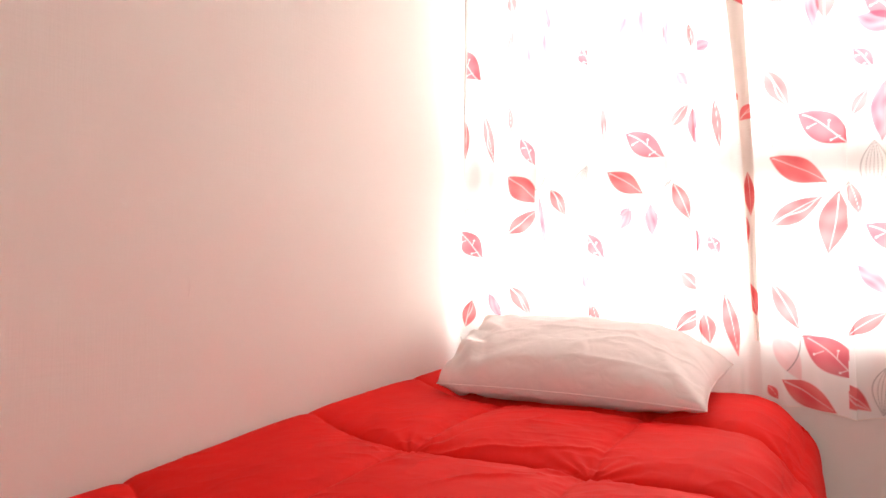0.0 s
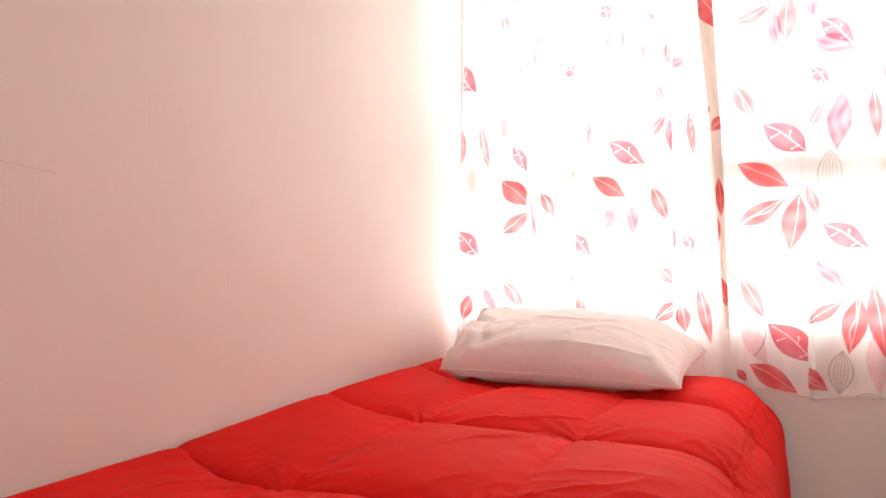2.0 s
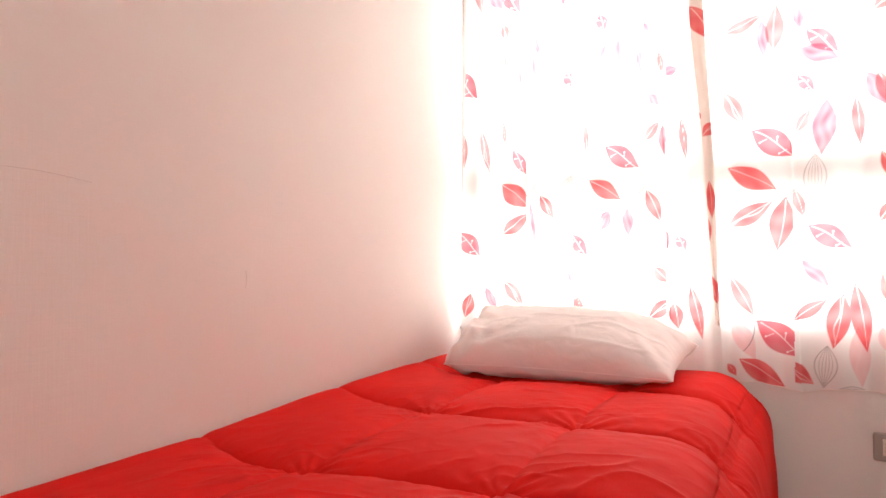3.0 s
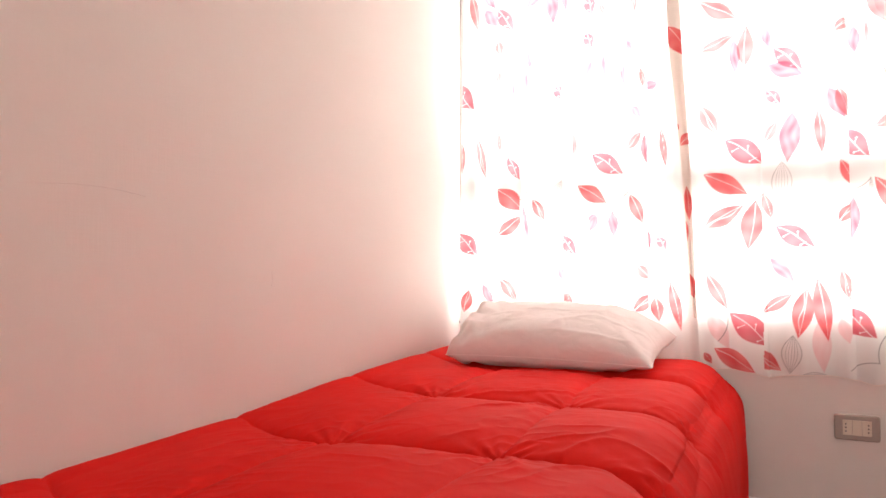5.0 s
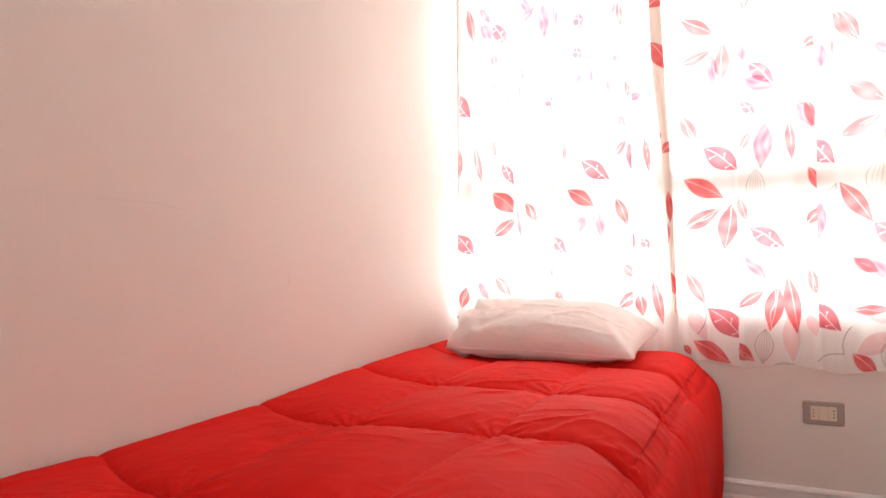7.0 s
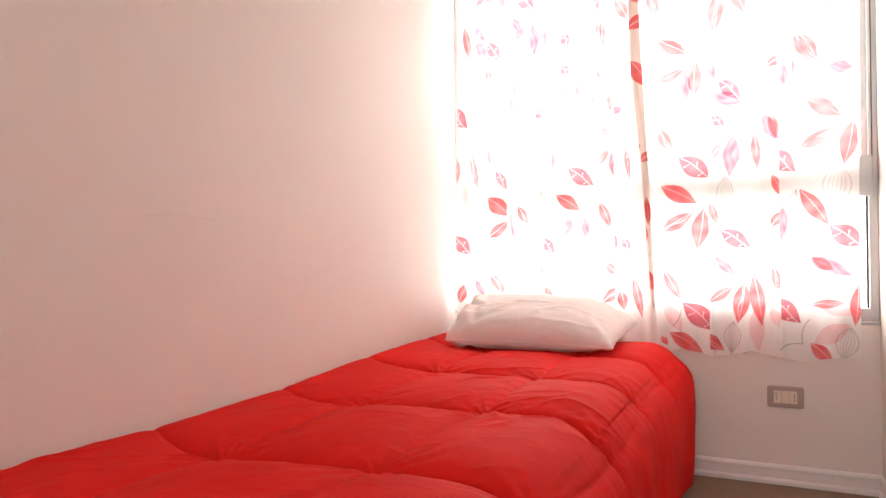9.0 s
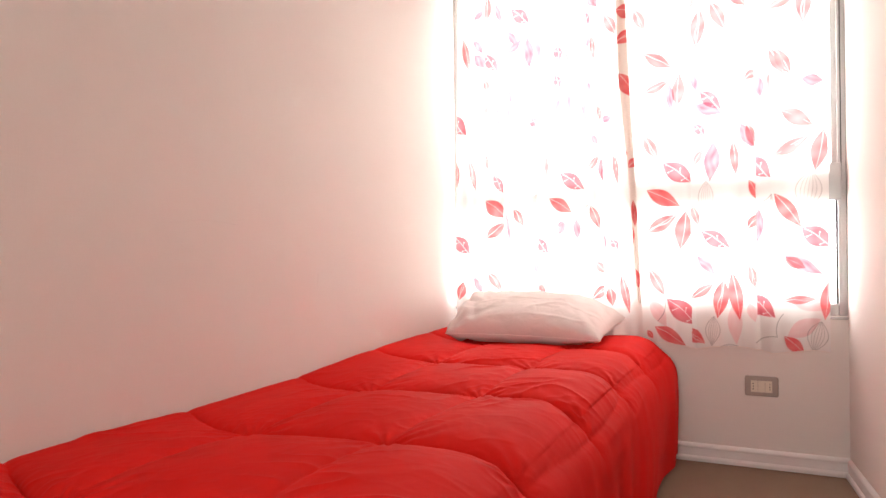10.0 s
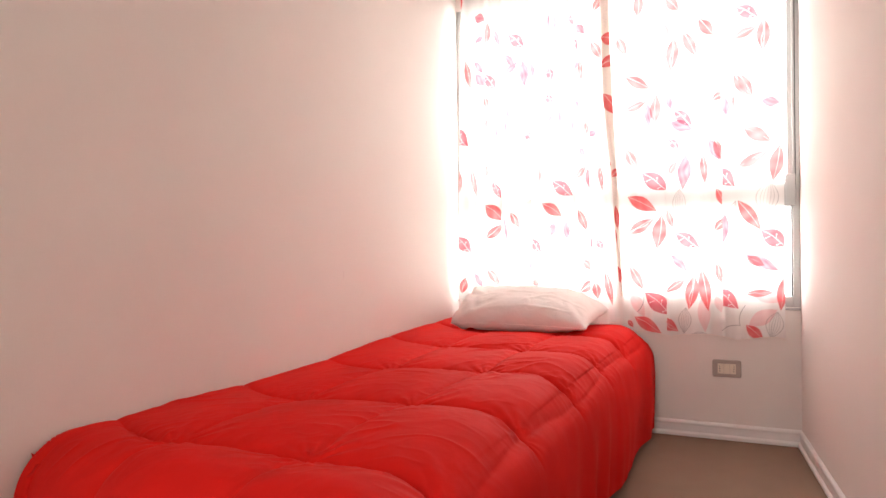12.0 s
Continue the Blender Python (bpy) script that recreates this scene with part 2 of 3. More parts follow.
# ---- the curtains ----
HATCHED_LEFT = [(-1.201, 1.064, 0.092, 72, 0.18), (-1.507, 0.992, 0.125, 5, 0.15), (-0.845, 1.013, 0.075, -7, 0.15)]
ROSE_LEFT = [(-1.512, 1.752, 0.155, -81, 0.09), (-1.413, 1.604, 0.068, -69, 0.23), (-1.416, 1.491, 0.072, 73, 0.15),
             (-1.036, 1.686, 0.046, -70, 0.14), (-0.905, 1.434, 0.071, -81, 0.11), (-0.934, 1.228, 0.072, 45, 0.21),
             (-1.414, 1.258, 0.09, -82, 0.1), (-1.49, 1.21, 0.169, -78, 0.08), (-1.137, 1.221, 0.123, -88, 0.05),
             (-0.909, 0.785, 0.068, -44, 0.25), (-1.381, 0.719, 0.108, -55, 0.16), (-1.404, 1.944, 0.132, -94, 0.13),
             (-0.856, 1.801, 0.104, -63, 0.19), (-0.849, 2.019, 0.077, 57, 0.22)]
PALE_LEFT = [(-1.453, 1.788, 0.079, -56, 0.18), (-1.362, 1.461, 0.107, -87, 0.04), (-1.31, 1.46, 0.109, -85, 0.06),
             (-1.3, 1.543, 0.076, -80, 0.08), (-1.214, 1.73, 0.137, -87, 0.15), (-1.277, 1.764, 0.084, 43, 0.16),
             (-1.167, 1.738, 0.085, -83, 0.1), (-1.086, 1.491, 0.062, 72, 0.13), (-1.033, 1.489, 0.091, -87, 0.07),
             (-0.95, 1.553, 0.044, -72, 0.19), (-0.967, 1.451, 0.09, -88, 0.07), (-0.878, 1.407, 0.046, 19, 0.32),
             (-0.927, 1.324, 0.053, -53, 0.23), (-0.896, 1.194, 0.098, -86, 0.14), (-1.317, 0.952, 0.171, -80, 0.04),
             (-1.075, 0.953, 0.064, 59, 0.19), (-1.006, 0.948, 0.09, -87, 0.18), (-1.079, 0.973, 0.04, 35, 0.2),
             (-0.89, 0.893, 0.062, -85, 0.12)]
PALE_LEFT_MORE = [(-1.186, 0.774, 0.064, -73, 0.16), (-1.467, 0.698, 0.094, -64, 0.14), (-1.446, 2.036, 0.058, -25, 0.39),
                  (-1.449, 1.931, 0.06, 34, 0.19), (-1.354, 1.924, 0.091, -75, 0.13), (-1.284, 1.799, 0.084, -56, 0.18),
                  (-1.447, 1.721, 0.083, -54, 0.26), (-0.93, 1.908, 0.065, -49, 0.27), (-0.957, 1.74, 0.05, 53, 0.21),
                  (-1.088, 1.968, 0.087, -92, 0.06), (-1.052, 1.953, 0.068, -88, 0.08)]
RED_LEFT = [(-0.841, 1.197, 0.133, -84, 0.07), (-1.563, 1.208, 0.12, -90, 0.09), (-1.376, 1.046, 0.122, -41, 0.26),
            (-1.375, 0.951, 0.112, 40, 0.19), (-1.268, 1.005, 0.09, -60, 0.19), (-1.077, 1.052, 0.118, -33, 0.21),
            (-0.929, 0.996, 0.115, -65, 0.17), (-1.549, 0.677, 0.085, 77, 0.21), (-1.183, 0.695, 0.04, 61, 0.26),
            (-1.16, 0.685, 0.066, -78, 0.15), (-0.909, 0.682, 0.1, 40, 0.2), (-0.864, 0.664, 0.081, -81, 0.23),
            (-0.807, 0.675, 0.166, -78, 0.1), (-0.931, 1.713, 0.114, -85, 0.09), (-1.557, 2.133, 0.087, -76, 0.21)]
VEINED_LEFT = [(-1.391, 1.706, 0.104, -53, 0.23), (-1.081, 1.71, 0.071, -77, 0.27), (-1.086, 1.589, 0.061, -71, 0.28),
               (-1.19, 1.418, 0.055, -65, 0.35), (-1.565, 1.44, 0.137, -46, 0.27), (-1.363, 1.159, 0.097, -61, 0.18),
               (-1.024, 1.153, 0.132, -34, 0.22), (-1.546, 0.886, 0.116, -46, 0.25), (-1.164, 0.88, 0.094, -49, 0.22),
               (-0.848, 0.88, 0.055, -62, 0.24), (-1.248, 1.894, 0.108, -41, 0.25), (-0.965, 1.958, 0.071, -63, 0.24),
               (-0.963, 1.843, 0.076, -65, 0.26)]
FAINT_RIGHT = [(-0.679, 0.601, 0.139, -63, 0.17), (-0.326, 0.611, 0.079, -74, 0.19), (-0.388, 0.564, 0.166, -87, 0.14),
               (-0.133, 0.645, 0.141, -15, 0.16), (-0.148, 0.557, 0.133, 31, 0.22)]
HATCHED_RIGHT = [(-0.491, 1.06, 0.14, -91, 0.18), (-0.412, 1.011, 0.119, 11, 0.13), (-0.252, 0.981, 0.172, -88, 0.04),
                 (-0.471, 0.531, 0.118, -95, 0.21), (-0.406, 0.471, 0.076, 1, 0.12), (-0.129, 1.071, 0.158, -98, 0.26),
                 (-0.104, 0.523, 0.12, -103, 0.26)]
ROSE_RIGHT = [(-0.672, 1.52, 0.115, 22, 0.13), (-0.589, 1.5, 0.137, 86, 0.16), (-0.322, 1.532, 0.063, 40, 0.22),
              (-0.26, 1.495, 0.086, -89, 0.04), (-0.175, 1.354, 0.097, -33, 0.21), (-0.701, 1.276, 0.116, -61, 0.18),
              (-0.322, 1.294, 0.107, -73, 0.15), (-0.519, 1.225, 0.074, 61, 0.16), (-0.195, 1.23, 0.096, 19, 0.15),
              (-0.531, 0.99, 0.088, -74, 0.14), (-0.177, 0.801, 0.081, -28, 0.22), (-0.322, 0.747, 0.1, -77, 0.14),
              (-0.683, 0.725, 0.135, -62, 0.14), (-0.165, 1.351, 0.129, -30, 0.21), (-0.184, 1.246, 0.147, 29, 0.12),
              (-0.091, 1.222, 0.155, -101, 0.17), (-0.23, 1.569, 0.123, -64, 0.16), (-0.515, 1.74, 0.159, -96, 0.16),
              (-0.438, 1.775, 0.134, -66, 0.16)]
ROSE_RIGHT_MORE = [(-0.211, 1.796, 0.106, 22, 0.16), (-0.741, 1.807, 0.109, -64, 0.18), (-0.662, 1.981, 0.11, -93, 0.19),
                   (-0.512, 1.967, 0.089, -51, 0.24), (-0.544, 1.855, 0.063, -70, 0.21)]
PALE_RIGHT = [(-0.529, 1.525, 0.077, -79, 0.15), (-0.292, 1.482, 0.087, -88, 0.16), (-0.467, 1.202, 0.157, -96, 0.18),
              (-0.302, 0.946, 0.133, -93, 0.13), (-0.493, 0.792, 0.104, -48, 0.16), (-0.148, 0.793, 0.149, -28, 0.15),
              (-0.339, 1.296, 0.111, -67, 0.18), (-0.111, 1.488, 0.076, -13, 0.26), (-0.621, 1.471, 0.119, -88, 0.11),
              (-0.478, 1.412, 0.113, -24, 0.2)]
RED_RIGHT = [(-0.668, 1.627, 0.134, -32, 0.17), (-0.21, 1.567, 0.122, -63, 0.17), (-0.384, 1.214, 0.142, -86, 0.1),
             (-0.653, 1.066, 0.148, -28, 0.19), (-0.659, 0.962, 0.142, 30, 0.17), (-0.577, 0.932, 0.158, -99, 0.19),
             (-0.313, 1.08, 0.095, -66, 0.15), (-0.319, 0.963, 0.069, 57, 0.22), (-0.199, 1.001, 0.161, -55, 0.16),
             (-0.507, 0.689, 0.105, 35, 0.15), (-0.439, 0.66, 0.157, -100, 0.17), (-0.384, 0.672, 0.194, -82, 0.12),
             (-0.632, 0.506, 0.14, -31, 0.19), (-0.544, 0.512, 0.11, -36, 0.21), (-0.712, 0.508, 0.041, -53, 0.22),
             (-0.073, 0.658, 0.143, -95, 0.13), (-0.161, 0.662, 0.115, 4, 0.12), (-0.182, 0.49, 0.095, -43, 0.22),
             (-0.37, 1.844, 0.11, -55, 0.21)]
RED_RIGHT_MORE = [(-0.138, 1.779, 0.153, -93, 0.16)]
VEINED_RIGHT = [(-0.469, 1.447, 0.116, -45, 0.2), (-0.511, 1.333, 0.065, -49, 0.25), (-0.594, 1.166, 0.144, -34, 0.24),
                (-0.3, 1.173, 0.124, -45, 0.26), (-0.456, 0.895, 0.127, -31, 0.22), (-0.58, 0.605, 0.165, -37, 0.22),
                (-0.295, 0.635, 0.132, -41, 0.25), (-0.101, 0.899, 0.126, -34, 0.27), (-0.2, 1.884, 0.104, -31, 0.25)]
STEMS = [(-0.571, 1.026, 0.045, -12), (-0.574, 1.009, 0.056, 29), (-0.547, 1.031, 0.022, 62), (-1.325, 1.063, 0.049, 47),
         (-1.017, 1.018, 0.031, -17), (-0.98, 1.036, 0.065, 45), (-0.666, 0.608, 0.091, 72), (-0.619, 0.673, 0.079, 34),
         (-0.229, 0.562, 0.092, -104), (-0.277, 0.505, 0.078, -161), (-0.281, 1.049, 0.062, 31), (-0.692, 1.161, 0.081, -116)]
HEM_LEAVES = [(-0.788, 1.837, 0.087, -18, 0.31), (-0.788, 1.736, 0.107, 29, 0.21), (-0.783, 1.531, 0.128, -57, 0.23),
              (-0.797, 1.256, 0.026, -47, 0.3), (-0.764, 1.214, 0.056, 46, 0.27), (-0.762, 1.006, 0.112, -86, 0.09),
              (-0.759, 0.748, 0.095, -73, 0.16), (-0.771, 0.922, 0.085, -82, 0.09)]


def soft(d, edge=0.0012):
    """One inside (d < 0), nought outside, with a narrow soft edge."""
    return np.clip(0.5 - d / (2 * edge), 0, 1)


def leaf_frame(X, Z, leaf):
    x, z, ln, deg = leaf[:4]
    c, s = math.cos(radians(deg)), math.sin(radians(deg))
    a, b = (X - x) * c + (Z - z) * s, -(X - x) * s + (Z - z) * c
    u = np.clip((a / ln) + 0.5, 0, 1)
    return a, b, u, ln


def leaf_edge(a, b, u, ln, fat):
    """The distance from a leaf's outline, which is pointed at both ends."""
    half = (fat * ln + 0.0028) * np.sin(np.pi * u ** 0.92) ** 1.08
    return np.where(np.abs(a) < ln / 2, np.abs(b) - half, 1.0)


def inks(X, Z, prints, tucks=()):
    """How much of each printing ink lies on each place of the cloth; a leaf ends where the cloth is tucked in."""
    red, rose, veined, pale, hatched, faint = prints
    out = {k: np.zeros_like(X) for k in ("pale", "red", "dark", "line")}
    panel = np.sum([X > k for k in tucks], axis=0) if tucks else np.zeros_like(X)

    def laid(key, leaf, fill):
        fill = fill * (panel == sum(leaf[0] > k for k in tucks))
        out[key] = np.maximum(out[key], fill)

    for i, lf in enumerate(pale + faint):
        a, b, u, ln = leaf_frame(X, Z, lf)
        d = leaf_edge(a, b, u, ln, lf[4])
        streak = 0.5 + 0.5 * np.sin(b / (0.10 * lf[4] * ln + 0.001) + 2 * np.sin(60 * a + i))
        laid("pale", lf, soft(d, 0.0016) * (0.86 + 0.10 * streak) * (1.0 if i < len(pale) else 0.40))
    for i, lf in enumerate(red + rose):
        strong = i < len(red)
        a, b, u, ln = leaf_frame(X, Z, lf)
        d = leaf_edge(a, b, u, ln, lf[4])
        bow = 0.16 * lf[4] * ln * np.sin(np.pi * u)
        thin = min(0.0010, 0.05 * lf[4] * ln)
        rib = soft(np.abs(b - bow) - thin * (1.25 - u), thin) * (u > 0.05) * (u < 0.93)
        flake = soft(np.abs(b + 0.9 * bow + 0.004 * np.sin(70 * a)) - 1.4 * thin * np.sin(np.pi * u), 1.4 * thin) * (i % 3 == 1)
        fill = soft(d) * (1 - 0.80 * rib) * (1 - 0.6 * flake)
        laid("red", lf, fill * (0.92 if strong else 0.87))
    for lf in veined:
        a, b, u, ln = leaf_frame(X, Z, lf)
        d = leaf_edge(a, b, u, ln, lf[4])
        thin = min(0.0011, 0.045 * lf[4] * ln)
        rib = soft(np.abs(b - 0.04 * ln * np.sin(5 * u)) - thin, thin) * (u > 0.08)
        for k in range(1, 4):
            u0, side = -0.36 * ln + 0.21 * ln * k, (1, -1)[k % 2]
            t = a - u0 + 0.55 * side * b
            rib = np.maximum(rib, soft(np.abs(t) - 0.9 * thin, thin) * (side * b > 0) * (np.abs(b) < 0.55 * lf[4] * ln))
            bud = np.hypot(a - u0 + 0.30 * lf[4] * ln, b - side * 0.55 * lf[4] * ln) - 2.5 * thin
            rib = np.maximum(rib, soft(bud, thin))
        laid("dark", lf, soft(d) * (1 - 0.88 * rib) * 0.89)
    for lf in hatched:
        a, b, u, ln = leaf_frame(X, Z, lf)
        d = leaf_edge(a, b, u, ln, lf[4])
        half = lf[4] * ln * np.maximum(np.sin(np.pi * u ** 0.92), 0.01) ** 1.08
        lines = soft(np.abs(d) - 0.0009, 0.0014)
        for k in (-0.66, -0.33, 0.0, 0.33, 0.66):
            dash = 0.55 + 0.45 * (np.sin(900 * a) > -0.3)
            lines = np.maximum(lines, soft(np.abs(b - k * half) - 0.0006, 0.0013) * soft(d) * dash)
        laid("line", lf, 0.66 * lines)
    # uneven inking, as of a brush
    mottle = 0.5 + 0.25 * np.sin(97 * X + 3 * np.sin(23 * Z)) + 0.25 * np.sin(118 * Z + 3 * np.sin(19 * X))
    for key, depth in (("pale", 0.16), ("red", 0.14), ("dark", 0.10)):
        out[key] = out[key] * (1 - depth * mottle)
    for lf in STEMS:
        a, b, u, ln = leaf_frame(X, Z, lf)
        d = np.where(np.abs(a) < ln / 2, np.abs(b - 0.5 * ln * ((u - 0.5) ** 2 - 0.25)) - 0.0009, 1.0)
        out["line"] = np.maximum(out["line"], 0.85 * soft(d, 0.0014))
    return out


def cloth_mesh(name, X, Y, Z, ink, material):
    """A sheet of cloth from its grid of places, with the inks printed on it."""
    nz, nx = X.shape
    me = bpy.data.meshes.new(name)
    verts = np.stack([X, Y, Z], -1).reshape(-1, 3)
    idx = np.arange(nx * nz).reshape(nz, nx)
    quads = np.stack([idx[:-1, :-1], idx[:-1, 1:], idx[1:, 1:], idx[1:, :-1]], -1).reshape(-1, 4)
    me.vertices.add(len(verts))
    me.vertices.foreach_set("co", verts.ravel())
    me.loops.add(quads.size)
    me.loops.foreach_set("vertex_index", quads.ravel().astype(np.int32))
    me.polygons.add(len(quads))
    me.polygons.foreach_set("loop_start", np.arange(0, quads.size, 4, dtype=np.int32))
    me.polygons.foreach_set("use_smooth", np.ones(len(quads), dtype=bool))
    me.update(calc_edges=True)
    for key, val in ink.items():
        me.attributes.new(key, "FLOAT", "POINT").data.foreach_set("value", val.ravel().astype(np.float32))
    me.materials.append(material)
    return me


def curtain(name, edge0, edge1, y0, z0, z1, tucks, prints, phase, label, hem):
    """One curtain of gathered voile, hung in soft folds, with its leaf print."""
    root = tagged(new(name), label, "curtain", group="window curtains")
    step = 0.0020
    x0, x1 = edge0(1.0), edge1(1.0)
    nx, nz = int((x1 - x0) / step), int((z1 - z0) / (step * 1.15))
    u, v = np.meshgrid(np.linspace(0, 1, nx), np.linspace(0, 1, nz))
    rnd = np.random.RandomState(phase)
    lean = hem(u)
    Z = z0 + lean + (z1 - z0 - lean) * v
    X = edge0(Z) + (edge1(Z) - edge0(Z)) * u
    Y = np.full_like(X, y0)
    folds = 2 * len(tucks) + 2
    for k in range(5):
        f, ph, am = folds * (0.6 + 0.35 * k), rnd.uniform(0, 6.28), 0.0065 / (1 + 0.5 * k)
        Y += am * np.sin(2 * np.pi * f * u + ph + 0.5 * np.sin(2.2 * v + k)) * (0.75 + 0.35 * (1 - v))
    # tucks, where the cloth doubles back under itself
    wide = x1 - x0
    places = [(t - x0) / wide for t in tucks]
    for c in places:
        d = (u - c) * wide
        X = X - 0.0075 * np.tanh(d / 0.0035) * np.exp(-np.abs(d) / 0.05)
        Y = Y + 0.007 * np.tanh(d / 0.006) * np.exp(-np.abs(d) / 0.035)
    ink = inks(X, Z, prints, tucks)
    me = cloth_mesh("cloth", X, Y, Z, ink, VOILE)
    cloth = new("cloth", me)
    cloth.parent = root
    return root, Y, X, Z


def rolled_edge(name, parent, pts, radius, material):
    cu = bpy.data.curves.new(name, "CURVE")
    cu.dimensions, cu.bevel_depth, cu.bevel_resolution = "3D", radius, 2
    sp = cu.splines.new("POLY")
    sp.points.add(len(pts) - 1)
    for p, co in zip(sp.points, pts):
        p.co = (*co, 1)
    tmp = bpy.data.objects.new(name, cu)
    me = bpy.data.meshes.new_from_object(tmp)
    bpy.data.objects.remove(tmp)
    me.materials.clear()
    me.materials.append(material)
    ob = new(name, me)
    ob.parent = parent
    return ob


def meeting(z):
    """Where the two curtains meet, leaning with height."""
    return -0.738 - 0.056 * (z - 0.6) / 1.3


left = curtain("curtain", lambda z: ROOM_L + 0.030 + 0.028 * np.clip((z - 0.9) / 1.1, 0, 1), meeting, -0.060, 0.475, 2.20, [-1.341, -1.184, -0.964, -0.891],
               (RED_LEFT, ROSE_LEFT, VEINED_LEFT, PALE_LEFT + PALE_LEFT_MORE, HATCHED_LEFT, []), 3,
               "sheer white curtain printed with red leaves, gathered behind the pillow", lambda u: 0.012 * np.sin(14 * u))
right = curtain("curtain", lambda z: meeting(z) - 0.036, lambda z: -0.062 + 0 * z, -0.042, 0.475, 2.20, [-0.547, -0.309],
                (RED_RIGHT + RED_RIGHT_MORE, ROSE_RIGHT + ROSE_RIGHT_MORE, VEINED_RIGHT, PALE_RIGHT, HATCHED_RIGHT, FAINT_RIGHT), 8,
                "sheer white curtain printed with red leaves, hanging over the sill", lambda u: -0.016 + 0.020 * np.abs(np.sin(8 * u + 0.4)) - 0.008 * u)
for root, Y, X, Z in (left, right):
    rolled_edge("hem", root, [(X[0, i], Y[0, i], Z[0, i]) for i in range(0, X.shape[1], 3)], 0.0013, HEMCLOTH)

def side_hem(root):
    """The turned-in edge of the curtain, broad above and tapering towards the bed."""
    t, z = np.meshgrid(np.linspace(0, 1, 22), np.linspace(0.64, 2.19, 720))
    w = 0.011 + 0.029 * np.clip((z - 0.62) / 0.9, 0, 1)
    X = meeting(z) + 0.004 + 0.003 * np.sin(7 * z) - w * (1 - t)
    Y = -0.084 - 0.008 * np.sin(np.pi * t) - 0.004 * np.sin(9 * z + 3 * t)
    me = cloth_mesh("side_hem", X, Y, z, inks(X, z, (HEM_LEAVES, [], [], [], [], [])), HEMCLOTH)
    ob = new("side_hem", me)
    ob.parent = root
    tagged(ob, "turned-in edge, one sheet coloured beige for the dimming of several layers")


side_hem(left[0])

rod = tagged(new("curtain_rod"), "thin white metal curtain rod above the window", "curtain rod")
bm = bmesh.new()
bmesh.ops.create_cone(bm, cap_ends=True, segments=16, radius1=0.010, radius2=0.010, depth=1.60, matrix=pose(-0.8025, -0.072, 2.205, 0, 90, 0))
part("tube", bm, TRIM, rod, smooth=True)
for x in (-1.55, -0.055):
    part("bracket", box((x - 0.01, -0.084, 2.193), (x + 0.01, -0.001, 2.217), 0.003), TRIM, rod)


# ---- the bed ----
BED_X0, BED_X1, BED_Y0, BED_Y1 = -1.585, -0.70, -2.36, -0.10
bed = tagged(new("bed"), "low single bed pushed into the corner under the window", "bed")
part("base", box((BED_X0 + 0.02, BED_Y0 + 0.03, 0.10), (BED_X1 - 0.03, BED_Y1 - 0.01, 0.24), 0.008), WOOD, bed, "dark-stained wooden bed base")
part("mattress", box((BED_X0 + 0.01, BED_Y0 + 0.02, 0.241), (BED_X1 - 0.015, BED_Y1 - 0.005, 0.425), 0.03, 3), TICKING, bed, "pale mattress")
for x in (BED_X0 + 0.07, BED_X1 - 0.09):
    for y in (BED_Y0 + 0.09, BED_Y1 - 0.08):
        bm = bmesh.new()
        bmesh.ops.create_cone(bm, cap_ends=True, segments=14, radius1=0.022, radius2=0.028, depth=0.10, matrix=Matrix.Translation((x, y, 0.05)))
        part("leg", bm, WOOD, bed, smooth=True)

SEAMS_Y = [-0.03, -0.46, -0.90, -1.35, -1.80, -2.26, -2.72, -3.18]
SEAMS_X = [-1.95, -1.26, -0.935, -0.66, -0.10]


def near(vals, q):
    """The distance from q to the nearest of vals."""
    return np.min(np.abs(q[..., None] - np.array(vals)), axis=-1)


def fold(q, edge, radius, sign):
    """Cloth that runs on past an edge: how far it goes out, and how far it drops."""
    past = np.maximum(sign * (q - edge), 0.0)
    quarter = radius * np.pi / 2
    ang = np.minimum(past, quarter) / radius
    rest = np.maximum(past - quarter, 0)
    out = np.where(past > 0, radius * np.sin(ang), 0.0)
    drop = np.where(past > 0, radius * (1 - np.cos(ang)) + rest, 0.0)
    return out, drop


def noise_grid(A, B, sa, sb, seed):
    flat = [noise.noise(Vector((a * sa + seed, b * sb, seed * 1.7))) for a, b in zip(A.ravel(), B.ravel())]
    return np.array(flat).reshape(A.shape)


